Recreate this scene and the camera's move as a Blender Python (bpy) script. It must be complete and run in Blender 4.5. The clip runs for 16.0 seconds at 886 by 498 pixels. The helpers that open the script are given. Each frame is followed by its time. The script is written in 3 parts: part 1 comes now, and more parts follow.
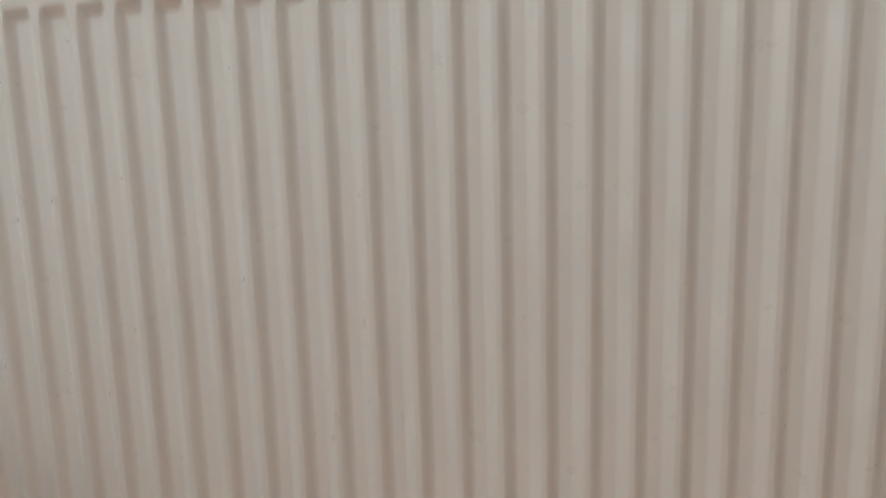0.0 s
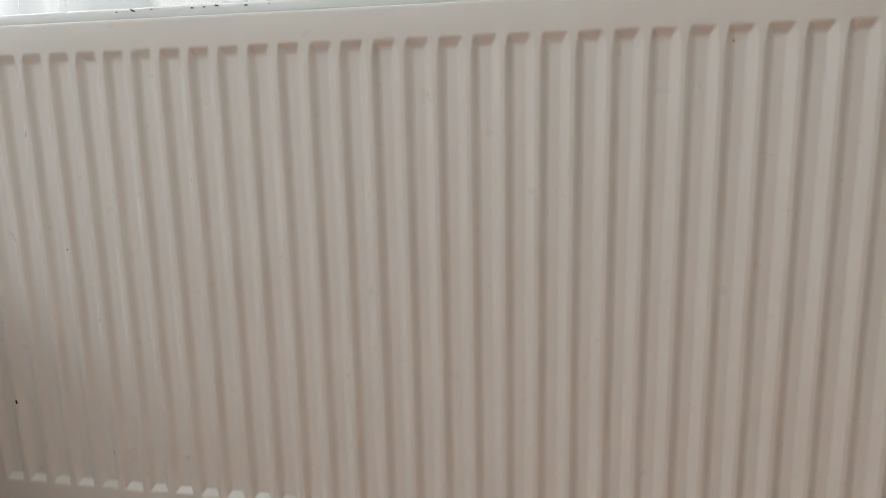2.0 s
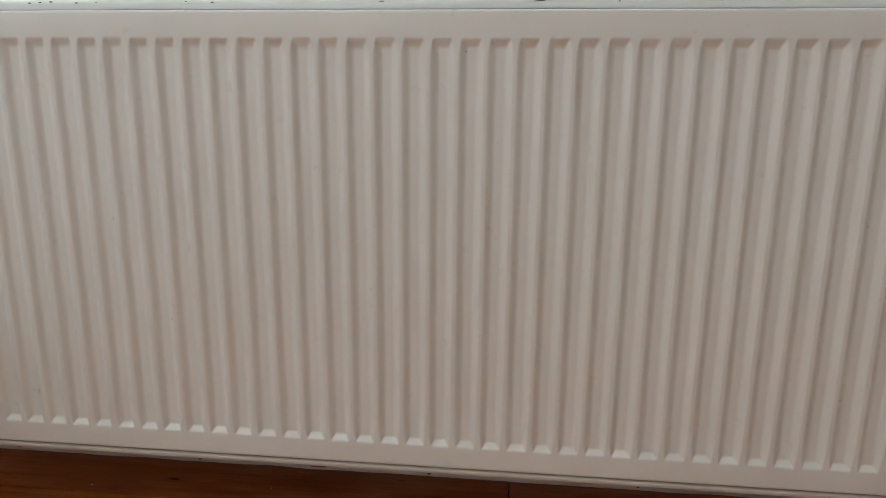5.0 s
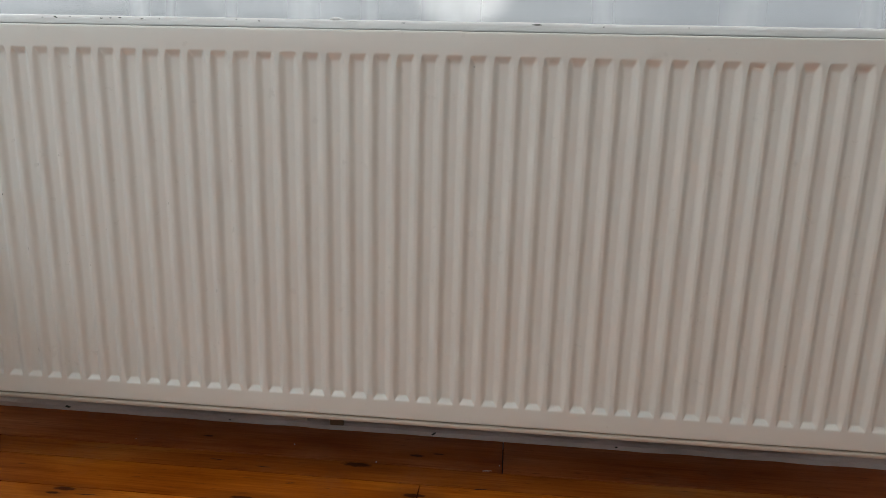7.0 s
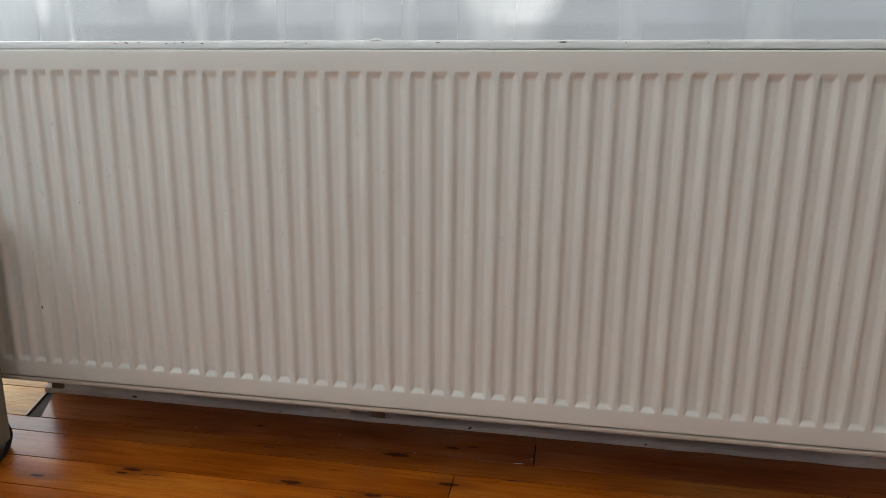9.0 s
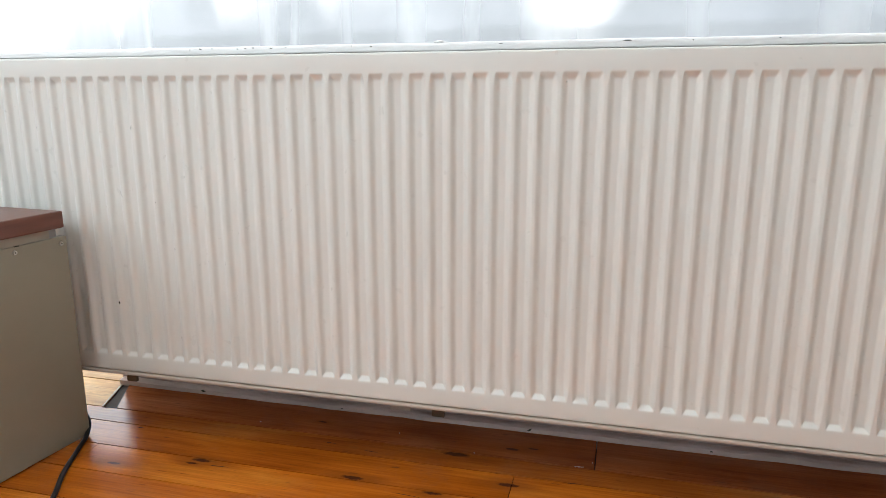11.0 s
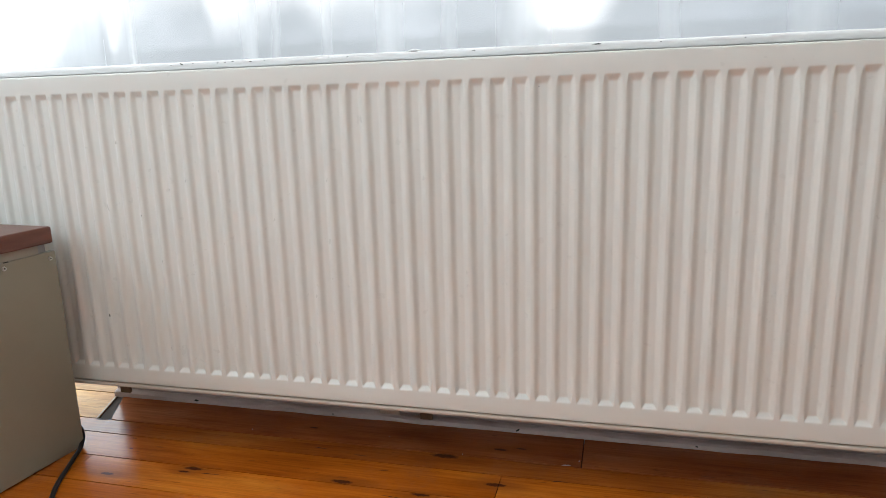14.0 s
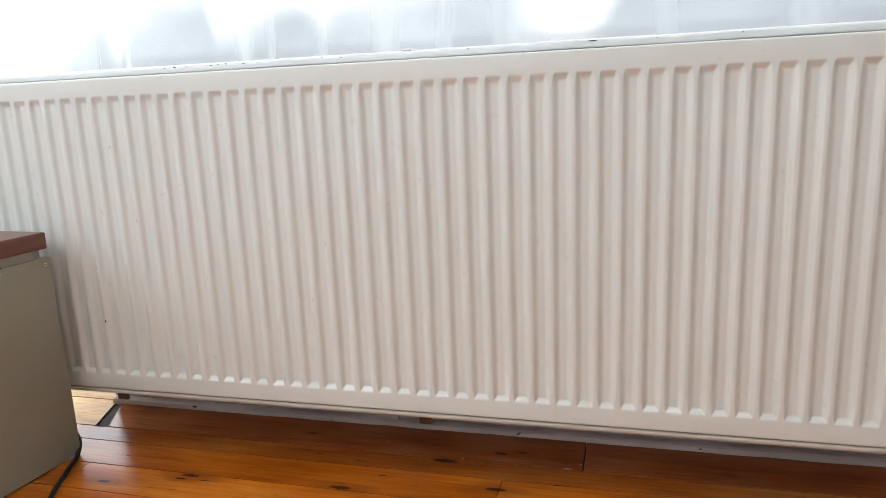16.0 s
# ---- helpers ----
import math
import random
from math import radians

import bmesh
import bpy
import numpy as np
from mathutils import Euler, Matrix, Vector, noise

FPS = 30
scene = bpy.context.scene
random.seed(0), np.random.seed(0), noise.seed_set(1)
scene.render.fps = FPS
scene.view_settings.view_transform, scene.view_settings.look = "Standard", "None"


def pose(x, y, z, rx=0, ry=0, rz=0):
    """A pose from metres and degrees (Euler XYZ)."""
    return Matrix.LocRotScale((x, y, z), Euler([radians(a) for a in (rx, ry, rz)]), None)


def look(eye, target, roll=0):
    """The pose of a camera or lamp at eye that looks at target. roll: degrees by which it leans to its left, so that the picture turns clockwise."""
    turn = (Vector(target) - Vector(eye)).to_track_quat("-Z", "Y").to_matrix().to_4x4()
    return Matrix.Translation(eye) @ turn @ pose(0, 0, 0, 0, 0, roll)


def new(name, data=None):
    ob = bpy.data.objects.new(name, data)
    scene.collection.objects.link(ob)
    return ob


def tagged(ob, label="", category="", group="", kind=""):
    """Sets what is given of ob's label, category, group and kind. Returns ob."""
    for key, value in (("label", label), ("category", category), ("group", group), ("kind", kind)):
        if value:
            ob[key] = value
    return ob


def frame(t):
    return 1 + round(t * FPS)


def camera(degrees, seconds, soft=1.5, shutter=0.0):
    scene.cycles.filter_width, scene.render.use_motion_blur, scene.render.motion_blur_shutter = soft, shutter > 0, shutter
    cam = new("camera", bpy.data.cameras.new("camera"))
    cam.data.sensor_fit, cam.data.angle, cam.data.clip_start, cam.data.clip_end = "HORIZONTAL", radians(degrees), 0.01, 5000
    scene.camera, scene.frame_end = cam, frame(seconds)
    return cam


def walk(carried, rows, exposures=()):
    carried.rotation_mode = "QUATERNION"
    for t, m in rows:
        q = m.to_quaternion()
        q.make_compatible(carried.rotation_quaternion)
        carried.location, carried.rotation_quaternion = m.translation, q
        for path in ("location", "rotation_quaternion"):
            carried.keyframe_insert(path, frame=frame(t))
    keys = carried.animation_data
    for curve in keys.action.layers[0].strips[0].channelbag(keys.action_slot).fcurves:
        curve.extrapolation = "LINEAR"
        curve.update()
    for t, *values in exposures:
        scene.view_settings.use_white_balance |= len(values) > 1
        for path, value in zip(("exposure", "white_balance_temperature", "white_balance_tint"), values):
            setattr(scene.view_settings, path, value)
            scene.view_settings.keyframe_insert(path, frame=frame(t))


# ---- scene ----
PATH = [
    (0, (-0.193, -0.509, 0.4), (-0.531, 1.437, 0.084), -1.7),
    (0.5, (-0.184, -0.56, 0.404), (-0.551, 1.376, 0.061), -0.6),
    (1, (-0.167, -0.601, 0.415), (-0.488, 1.335, 0.028), 0.2),
    (1.5, (-0.151, -0.638, 0.418), (-0.476, 1.297, 0.033), -0.5),
    (2, (-0.136, -0.682, 0.435), (-0.51, 1.247, 0.063), -1.2),
    (2.5, (-0.123, -0.701, 0.434), (-0.525, 1.224, 0.071), -0.6),
    (3, (-0.109, -0.716, 0.426), (-0.48, 1.218, 0.075), 0.1),
    (3.5, (-0.106, -0.721, 0.423), (-0.462, 1.218, 0.086), 0.3),
    (3.6, (0.065, -0.762, 0.436), (-0.167, 1.169, -0.03), -0.4),
    (4, (0.066, -0.767, 0.441), (-0.143, 1.171, -0.01), 0.1),
    (4.2, (0.064, -0.77, 0.443), (-0.141, 1.168, -0.004), 0.2),
    (6.3, (0.063, -0.935, 0.476), (-0.111, 1.001, 0.006), 1.6),
    (6.5, (0.056, -0.949, 0.466), (-0.099, 0.99, 0.001), 1.6),
    (7, (0.059, -0.967, 0.471), (-0.124, 0.971, 0.014), 1.5),
    (7.5, (0.059, -0.99, 0.471), (-0.132, 0.954, 0.042), 1.6),
    (8, (0.074, -1.011, 0.477), (-0.12, 0.937, 0.066), 1.3),
    (8.5, (0.091, -1.023, 0.481), (-0.147, 0.916, 0.053), 0.4),
    (9, (0.094, -1.03, 0.487), (-0.236, 0.89, 0.038), 0.6),
    (9.5, (0.084, -1.042, 0.479), (-0.401, 0.847, 0.04), 0.5),
    (12, (0.103, -1.037, 0.481), (-0.387, 0.854, 0.051), -0.9),
    (12.5, (0.116, -1.044, 0.481), (-0.388, 0.846, 0.065), -1.8),
    (13, (0.123, -1.049, 0.48), (-0.366, 0.846, 0.071), -1.6),
    (13.5, (0.127, -1.052, 0.481), (-0.351, 0.847, 0.076), -1.6),
    (14, (0.126, -1.047, 0.483), (-0.372, 0.843, 0.061), -1.7),
    (14.5, (0.128, -1.042, 0.48), (-0.386, 0.843, 0.051), -2.1),
    (15, (0.132, -1.038, 0.479), (-0.378, 0.848, 0.052), -2.2),
    (15.5, (0.135, -1.034, 0.478), (-0.375, 0.853, 0.05), -2.4),
    (16, (0.136, -1.031, 0.475), (-0.377, 0.858, 0.066), -2.4),
]
cam = camera(65.6, 16.0, soft=0.9)
walk(cam, [(t, look(eye, target, roll)) for t, eye, target, roll in PATH],
     exposures=[(0.0, -0.30, 6700, 8), (4.2, -0.38, 6700, 8), (6.5, -0.41, 6550, 8), (8.5, -0.41, 6550, 8), (9.0, -0.43, 6550, 8), (9.5, 0.08, 6350, 8), (12.0, 0.41, 6350, 8), (12.5, 0.42, 6350, 8), (13.0, 0.34, 6350, 8), (13.5, 0.24, 6350, 8), (14.0, 0.20, 6350, 8), (14.5, 0.32, 6350, 8), (15.0, 0.36, 6350, 8), (16.0, 0.35, 6350, 8)])

# ---- light ----
world = bpy.data.worlds.new("sky")
scene.world = world
world.use_nodes = True
wn = world.node_tree.nodes
sky = wn.new("ShaderNodeTexSky")
sky.sky_type = "NISHITA"
sky.sun_disc = False
sky.sun_elevation = radians(38)
sky.sun_rotation = radians(-40)
wn["Background"].inputs["Strength"].default_value = 0.08
world.node_tree.links.new(sky.outputs["Color"], wn["Background"].inputs["Color"])

sun_data = bpy.data.lights.new("sun", "SUN")
sun_data.energy, sun_data.angle, sun_data.color = 0.6, radians(15), (1.0, 0.95, 0.88)
new("sun", sun_data).matrix_world = look((-4, 8, 9), (0, 0, 0))


def window_light(eye, target, width, height, watts, color):
    """Skylight standing in an opening."""
    data = bpy.data.lights.new("skylight", "AREA")
    data.shape, data.size, data.size_y, data.energy, data.color = "RECTANGLE", width, height, watts, color
    new("skylight", data).matrix_world = look(eye, target)


SKY = (0.86, 0.942, 1.0)
window_light((-1.15, -2.32, 1.74), (-0.75, 0.0, 1.45), 1.4, 1.2, 13, SKY)      # unseen opening in the back wall, added as fill light
window_light((-2.42, -1.50, 1.58), (0.0, -0.90, 1.30), 1.3, 1.2, 15, SKY)      # window in the side wall
window_light((-1.43, 0.46, 1.0), (-1.43, -1.0, 1.0), 0.84, 2.0, 14, SKY)      # balcony door
window_light((0.1, 0.205, 1.55), (0.1, -0.6, 2.40), 2.0, 0.95, 32, SKY)        # window over the sill

FLOOR = -0.150
PITCH = 0.03333


# ---- materials ----
def material(name, rough=0.5, metal=0.0):
    m = bpy.data.materials.new(name)
    m.use_nodes = True
    b = m.node_tree.nodes["Principled BSDF"]
    b.inputs["Roughness"].default_value = rough
    b.inputs["Metallic"].default_value = metal
    return m, m.node_tree.nodes, m.node_tree.links, b


def noise_tex(n, l, scale, detail=4, vec=None, rough=0.55):
    t = n.new("ShaderNodeTexNoise")
    t.inputs["Scale"].default_value, t.inputs["Detail"].default_value = scale, detail
    t.inputs["Roughness"].default_value = rough
    if vec is not None:
        l.new(vec, t.inputs["Vector"])
    return t.outputs["Fac"]


def ramp(n, l, fac, stops):
    r = n.new("ShaderNodeValToRGB")
    while len(r.color_ramp.elements) < len(stops):
        r.color_ramp.elements.new(0.5)
    for e, (p, c) in zip(r.color_ramp.elements, stops):
        e.position, e.color = p, (*c, 1) if len(c) == 3 else c
    l.new(fac, r.inputs["Fac"])
    return r.outputs["Color"]


def mix(n, l, fac, a, b, kind="MIX"):
    m = n.new("ShaderNodeMix")
    m.data_type, m.blend_type = "RGBA", kind
    for sock, v in ((m.inputs[0], fac), (m.inputs[6], a), (m.inputs[7], b)):
        if isinstance(v, (int, float)):
            sock.default_value = v
        elif isinstance(v, tuple):
            sock.default_value = (*v, 1)
        else:
            l.new(v, sock)
    return m.outputs[2]


def math_node(n, l, op, a, b=0.0):
    m = n.new("ShaderNodeMath")
    m.operation = op
    for i, v in enumerate((a, b)):
        if isinstance(v, (int, float)):
            m.inputs[i].default_value = v
        else:
            l.new(v, m.inputs[i])
    return m.outputs[0]


def place(n):
    return n.new("ShaderNodeNewGeometry").outputs["Position"]


def scaled(n, l, vec, s):
    m = n.new("ShaderNodeMapping")
    m.inputs["Scale"].default_value = s
    l.new(vec, m.inputs["Vector"])
    return m.outputs["Vector"]


def bump(n, l, b, height, strength, distance):
    u = n.new("ShaderNodeBump")
    u.inputs["Strength"].default_value, u.inputs["Distance"].default_value = strength, distance
    l.new(height, u.inputs["Height"])
    l.new(u.outputs["Normal"], b.inputs["Normal"])


def painted(name, color, rough=0.35, dirt=0.06, grain=900, relief=0.08, tint=(0.80, 0.76, 0.70)):
    """Paint or plaster with faint clouding, grime and orange-peel."""
    m, n, l, b = material(name, rough)
    p = place(n)
    cloud = ramp(n, l, noise_tex(n, l, 5, 5, p), [(0.35, (0, 0, 0)), (0.75, (1, 1, 1))])
    fine = noise_tex(n, l, 60, 4, p)
    dirty = tuple(c * (1 - dirt * 2) * t for c, t in zip(color, tint))
    c1 = mix(n, l, math_node(n, l, "MULTIPLY", cloud, dirt * 4), color, dirty)
    c2 = mix(n, l, math_node(n, l, "MULTIPLY", fine, dirt), c1, tuple(c * 0.8 for c in color))
    l.new(c2, b.inputs["Base Color"])
    r = n.new("ShaderNodeMapRange")
    r.inputs["To Min"].default_value, r.inputs["To Max"].default_value = rough * 0.85, rough * 1.25
    l.new(fine, r.inputs["Value"])
    l.new(r.outputs["Result"], b.inputs["Roughness"])
    bump(n, l, b, noise_tex(n, l, grain, 3, p), relief, 0.0006)
    return m


ENAMEL = painted("white_enamel", (0.815, 0.806, 0.746), 0.28, 0.03, 350, 0.008)
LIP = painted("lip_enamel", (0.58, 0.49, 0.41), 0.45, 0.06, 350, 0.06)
SILL = painted("sill_gloss_paint", (0.85, 0.838, 0.82), 0.24, 0.05, 220, 0.12)
WALL = painted("wall_paint", (0.76, 0.77, 0.76), 0.85, 0.06, 240, 0.3)
FOOT = painted("pale_plaster", (0.72, 0.61, 0.58), 0.9, 0.2, 120, 0.8)
# wall under the window, coloured darker to hold the shade behind the radiator
SHADED_PLASTER = painted("shaded_rough_plaster", (0.46, 0.385, 0.37), 0.9, 0.16, 120, 0.8)
CEILING = painted("ceiling_paint", (0.85, 0.84, 0.82), 0.9, 0.03, 240, 0.2)
PANEL = painted("olive_grey_panel", (0.305, 0.277, 0.207), 0.42, 0.08, 700, 0.12)
# the panel's olive again, lightened to show light falling on the rail
LIT_RAIL = painted("lit_olive_rail", (0.40, 0.365, 0.29), 0.45, 0.06, 600, 0.1)
NECK = painted("blue_grey_metal", (0.33, 0.34, 0.34), 0.4, 0.06, 500, 0.06)
EDGE = painted("grey_edge", (0.30, 0.29, 0.25), 0.5, 0.08, 500, 0.1)
CREAM = painted("cream_plastic", (0.50, 0.44, 0.375), 0.5, 0.06, 500, 0.06)
DARK_CLIP = painted("brown_clip", (0.16, 0.115, 0.07), 0.5, 0.1, 400, 0.1)
GREY = painted("dusty_grey_filler", (0.15, 0.135, 0.125), 0.85, 0.2, 160, 0.9)
MORTAR = painted("grey_filler", (0.045, 0.042, 0.04), 0.8, 0.2, 160, 0.9)
RUBBER = painted("black_rubber", (0.010, 0.010, 0.011), 0.5, 0.1, 500, 0.1)
PALE = painted("raw_pale_wood", (0.66, 0.56, 0.42), 0.7, 0.12, 200, 0.3)
FLECK = painted("white_fleck", (0.75, 0.74, 0.70), 0.6, 0.05, 300, 0.1)
CRACK = painted("dark_crack", (0.040, 0.018, 0.010), 0.8, 0.2, 500, 0.2)
CHIP = painted("bare_chip", (0.06, 0.064, 0.05), 0.8, 0.2, 500, 0.2)
for dull in (MORTAR, GREY, CHIP, CRACK):
    dull.node_tree.nodes["Principled BSDF"].inputs["Specular IOR Level"].default_value = 0.08
SCREW, _n, _l, _b = material("zinc_screw", 0.28, 1.0)
_l.new(ramp(_n, _l, noise_tex(_n, _l, 400, 2, place(_n)), [(0.3, (0.5, 0.48, 0.44)), (0.7, (0.72, 0.7, 0.66))]), _b.inputs["Base Color"])


def wood_floor(name="varnished_pine", board_tint=(1.0, 1.0, 1.0), gloss=0.27, worn=0.0):
    """Varnished pine: long grain, rings, a colour for each board, knots."""
    m, n, l, b = material(name, 0.2)
    p = place(n)
    rnd = n.new("ShaderNodeObjectInfo").outputs["Random"]
    off = n.new("ShaderNodeCombineXYZ")
    l.new(math_node(n, l, "MULTIPLY", rnd, 37.0), off.inputs["X"])
    l.new(math_node(n, l, "MULTIPLY", rnd, 11.0), off.inputs["Y"])
    add = n.new("ShaderNodeVectorMath")
    l.new(p, add.inputs[0])
    l.new(off.outputs["Vector"], add.inputs[1])
    v = add.outputs["Vector"]
    knots = halo = None
    for kx, ky, r in ((-0.325, -0.061, 0.0085), (-0.606, -0.074, 0.008), (-0.617, -0.087, 0.005), (-0.750, -0.121, 0.006), (-0.183, -0.072, 0.007),
                      (-0.173, 0.058, 0.011), (-0.457, 0.115, 0.004), (-0.078, 0.101, 0.006), (-0.041, 0.111, 0.004), (-0.066, -0.018, 0.008)):
        q = n.new("ShaderNodeVectorMath")
        q.operation = "SUBTRACT"
        l.new(p, q.inputs[0])
        q.inputs[1].default_value = (kx, ky, FLOOR)
        d = n.new("ShaderNodeVectorMath")
        d.operation = "LENGTH"
        l.new(scaled(n, l, q.outputs["Vector"], (0.28, 1.0, 0.0)), d.inputs[0])
        f = n.new("ShaderNodeMapRange")
        f.interpolation_type = "SMOOTHSTEP"
        f.inputs["From Min"].default_value, f.inputs["From Max"].default_value = r * 0.80, r * 0.40
        wob = math_node(n, l, "ADD", d.outputs["Value"], math_node(n, l, "MULTIPLY", math_node(n, l, "SUBTRACT", noise_tex(n, l, 160, 2, p), 0.5), r * 0.7))
        l.new(wob, f.inputs["Value"])
        g = n.new("ShaderNodeMapRange")
        g.interpolation_type = "SMOOTHSTEP"
        g.inputs["From Min"].default_value, g.inputs["From Max"].default_value = r * 3.0, r * 0.9
        l.new(wob, g.inputs["Value"])
        halo = g.outputs["Result"] if halo is None else math_node(n, l, "MAXIMUM", halo, g.outputs["Result"])
        knots = f.outputs["Result"] if knots is None else math_node(n, l, "MAXIMUM", knots, f.outputs["Result"])
    broad = noise_tex(n, l, 1.0, 3, scaled(n, l, v, (3.0, 10, 4)))
    rings = noise_tex(n, l, 1.0, 6, scaled(n, l, v, (4.0, 110, 4)), 0.65)
    pores = noise_tex(n, l, 1.0, 3, scaled(n, l, v, (14, 900, 10)))
    base = ramp(n, l, broad, [(0.26, (0.50, 0.125, 0.010)), (0.5, (0.70, 0.205, 0.018)), (0.74, (0.82, 0.315, 0.042))])
    ring = ramp(n, l, rings, [(0.34, (0.72, 0.62, 0.52)), (0.56, (1, 1, 1))])
    c = mix(n, l, 0.6, base, ring, "MULTIPLY")
    c = mix(n, l, 0.35, c, ramp(n, l, pores, [(0.35, (0.6, 0.55, 0.5)), (0.6, (1, 1, 1))]), "MULTIPLY")
    tone = ramp(n, l, rnd, [(0.0, (0.85, 0.80, 0.75)), (1.0, (1.22, 1.20, 1.1))])
    c = mix(n, l, 1.0, c, tone, "MULTIPLY")
    c = mix(n, l, 1.0, c, board_tint, "MULTIPLY")
    blotch = ramp(n, l, noise_tex(n, l, 1.0, 4, scaled(n, l, v, (4, 16, 3)), 0.6), [(0.30, (0.62, 0.52, 0.45)), (0.58, (1, 1, 1))])
    c = mix(n, l, 0.7, c, blotch, "MULTIPLY")
    flecks = ramp(n, l, noise_tex(n, l, 1.0, 4, scaled(n, l, v, (26, 190, 20)), 0.6), [(0.62, (0, 0, 0)), (0.70, (1, 1, 1))])
    c = mix(n, l, math_node(n, l, "MULTIPLY", flecks, 0.55), c, (0.10, 0.032, 0.010))
    lines = ramp(n, l, noise_tex(n, l, 1.0, 5, scaled(n, l, v, (4.5, 240, 4)), 0.75), [(0.42, (0.56, 0.46, 0.38)), (0.52, (1, 1, 1))])
    c = mix(n, l, 0.3, c, lines, "MULTIPLY")
    scuff = ramp(n, l, noise_tex(n, l, 9, 6, p, 0.7), [(0.52, (0, 0, 0)), (0.72, (1, 1, 1))])
    c = mix(n, l, math_node(n, l, "MULTIPLY", scuff, 0.16), c, (0.20, 0.13, 0.085))
    c = mix(n, l, math_node(n, l, "MULTIPLY", halo, 0.55), c, (0.24, 0.060, 0.010))
    c = mix(n, l, math_node(n, l, "MULTIPLY", knots, 0.9), c, (0.055, 0.018, 0.008))
    l.new(c, b.inputs["Base Color"])
    rr = n.new("ShaderNodeMapRange")
    rr.inputs["To Min"].default_value, rr.inputs["To Max"].default_value = 0.11 + worn, 0.32 + worn
    l.new(noise_tex(n, l, 14, 5, p), rr.inputs["Value"])
    l.new(rr.outputs["Result"], b.inputs["Roughness"])
    h = math_node(n, l, "ADD", math_node(n, l, "MULTIPLY", rings, 0.6), noise_tex(n, l, 6, 3, p))
    b.inputs["Specular IOR Level"].default_value = gloss
    bump(n, l, b, h, 0.22, 0.002)
    return m


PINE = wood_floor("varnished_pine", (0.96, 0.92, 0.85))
# wall board: a browner stain, darkened further for shade under the radiator
STAINED_SHADED_PINE = wood_floor("stained_shaded_pine", (0.55, 0.51, 1.5))
# same pine as the front boards, with the radiator's shade put into its colour
SHADED_PINE = wood_floor("shaded_pine", (0.62, 0.58, 0.90))
# unseen boards far from the radiator, darkened so less light bounces onto it
LOW_BOUNCE_PINE = wood_floor("low_bounce_pine", (0.52, 0.42, 0.45))
# boards by the balcony door: worn, and paled by its daylight in the colour
WORN_LIT_PINE = wood_floor("worn_lit_pine", (1.12, 2.40, 10.5), 0.30, 0.25)


def laminate():
    m, n, l, b = material("red_brown_laminate", 0.3)
    v = scaled(n, l, place(n), (60, 4, 60))
    c = ramp(n, l, noise_tex(n, l, 1.0, 5, v), [(0.3, (0.105, 0.030, 0.018)), (0.7, (0.185, 0.062, 0.038))])
    l.new(c, b.inputs["Base Color"])
    bump(n, l, b, noise_tex(n, l, 500, 2, place(n)), 0.06, 0.0005)
    return m


LAMINATE = laminate()


def sheer():
    """Thin woven voile: part of the light goes straight through, part glows in the threads."""
    m, n, l, b = material("white_voile")
    out = n["Material Output"]
    clear, glow, cloth = n.new("ShaderNodeBsdfTransparent"), n.new("ShaderNodeBsdfTranslucent"), n.new("ShaderNodeBsdfDiffuse")
    glow.inputs["Color"].default_value = cloth.inputs["Color"].default_value = (0.91, 0.925, 0.94, 1)
    threads, whole = n.new("ShaderNodeMixShader"), n.new("ShaderNodeMixShader")
    threads.inputs[0].default_value = 0.35
    l.new(glow.outputs[0], threads.inputs[1])
    l.new(cloth.outputs[0], threads.inputs[2])
    # the cloth lies gathered, and so denser, along its folds
    sep = n.new("ShaderNodeSeparateXYZ")
    l.new(place(n), sep.inputs[0])
    along = n.new("ShaderNodeMapRange")
    along.inputs["From Min"].default_value, along.inputs["From Max"].default_value = -1.2, 0.8
    lean = math_node(n, l, "MULTIPLY", math_node(n, l, "SUBTRACT", noise_tex(n, l, 6, 2, place(n)), 0.5), 0.02)
    l.new(math_node(n, l, "ADD", sep.outputs["X"], lean), along.inputs["Value"])
    folds = [(0.0, 0.4)]
    for x, half, dense in ((-0.865, 0.012, 0.75), (-0.60, 0.020, 0.62), (-0.545, 0.012, 0.42), (-0.43, 0.02, 0.34), (-0.305, 0.035, 0.60), (-0.19, 0.02, 0.42), (-0.05, 0.06, 0.62), (0.20, 0.03, 0.36), (0.42, 0.05, 0.5), (0.62, 0.03, 0.5)):
        for d, v in ((-half * 0.9, 0.13), (0, min(dense * 1.3, 0.95)), (half * 0.9, 0.13)):
            folds.append(((x + d + 1.2) / 2.0, v))
    r = n.new("ShaderNodeValToRGB")
    r.color_ramp.interpolation = "B_SPLINE"
    while len(r.color_ramp.elements) < len(folds):
        r.color_ramp.elements.new(0.5)
    for e, (at, v) in zip(r.color_ramp.elements, folds):
        e.position, e.color = at, (v, v, v, 1)
    l.new(along.outputs["Result"], r.inputs["Fac"])
    fine = math_node(n, l, "MULTIPLY", math_node(n, l, "SUBTRACT", noise_tex(n, l, 1.0, 3, scaled(n, l, place(n), (30, 30, 2))), 0.5), 0.10)
    l.new(math_node(n, l, "ADD", r.outputs["Color"], fine), whole.inputs[0])
    l.new(clear.outputs[0], whole.inputs[1])
    l.new(threads.outputs[0], whole.inputs[2])
    l.new(whole.outputs[0], out.inputs["Surface"])
    return m


VOILE = sheer()


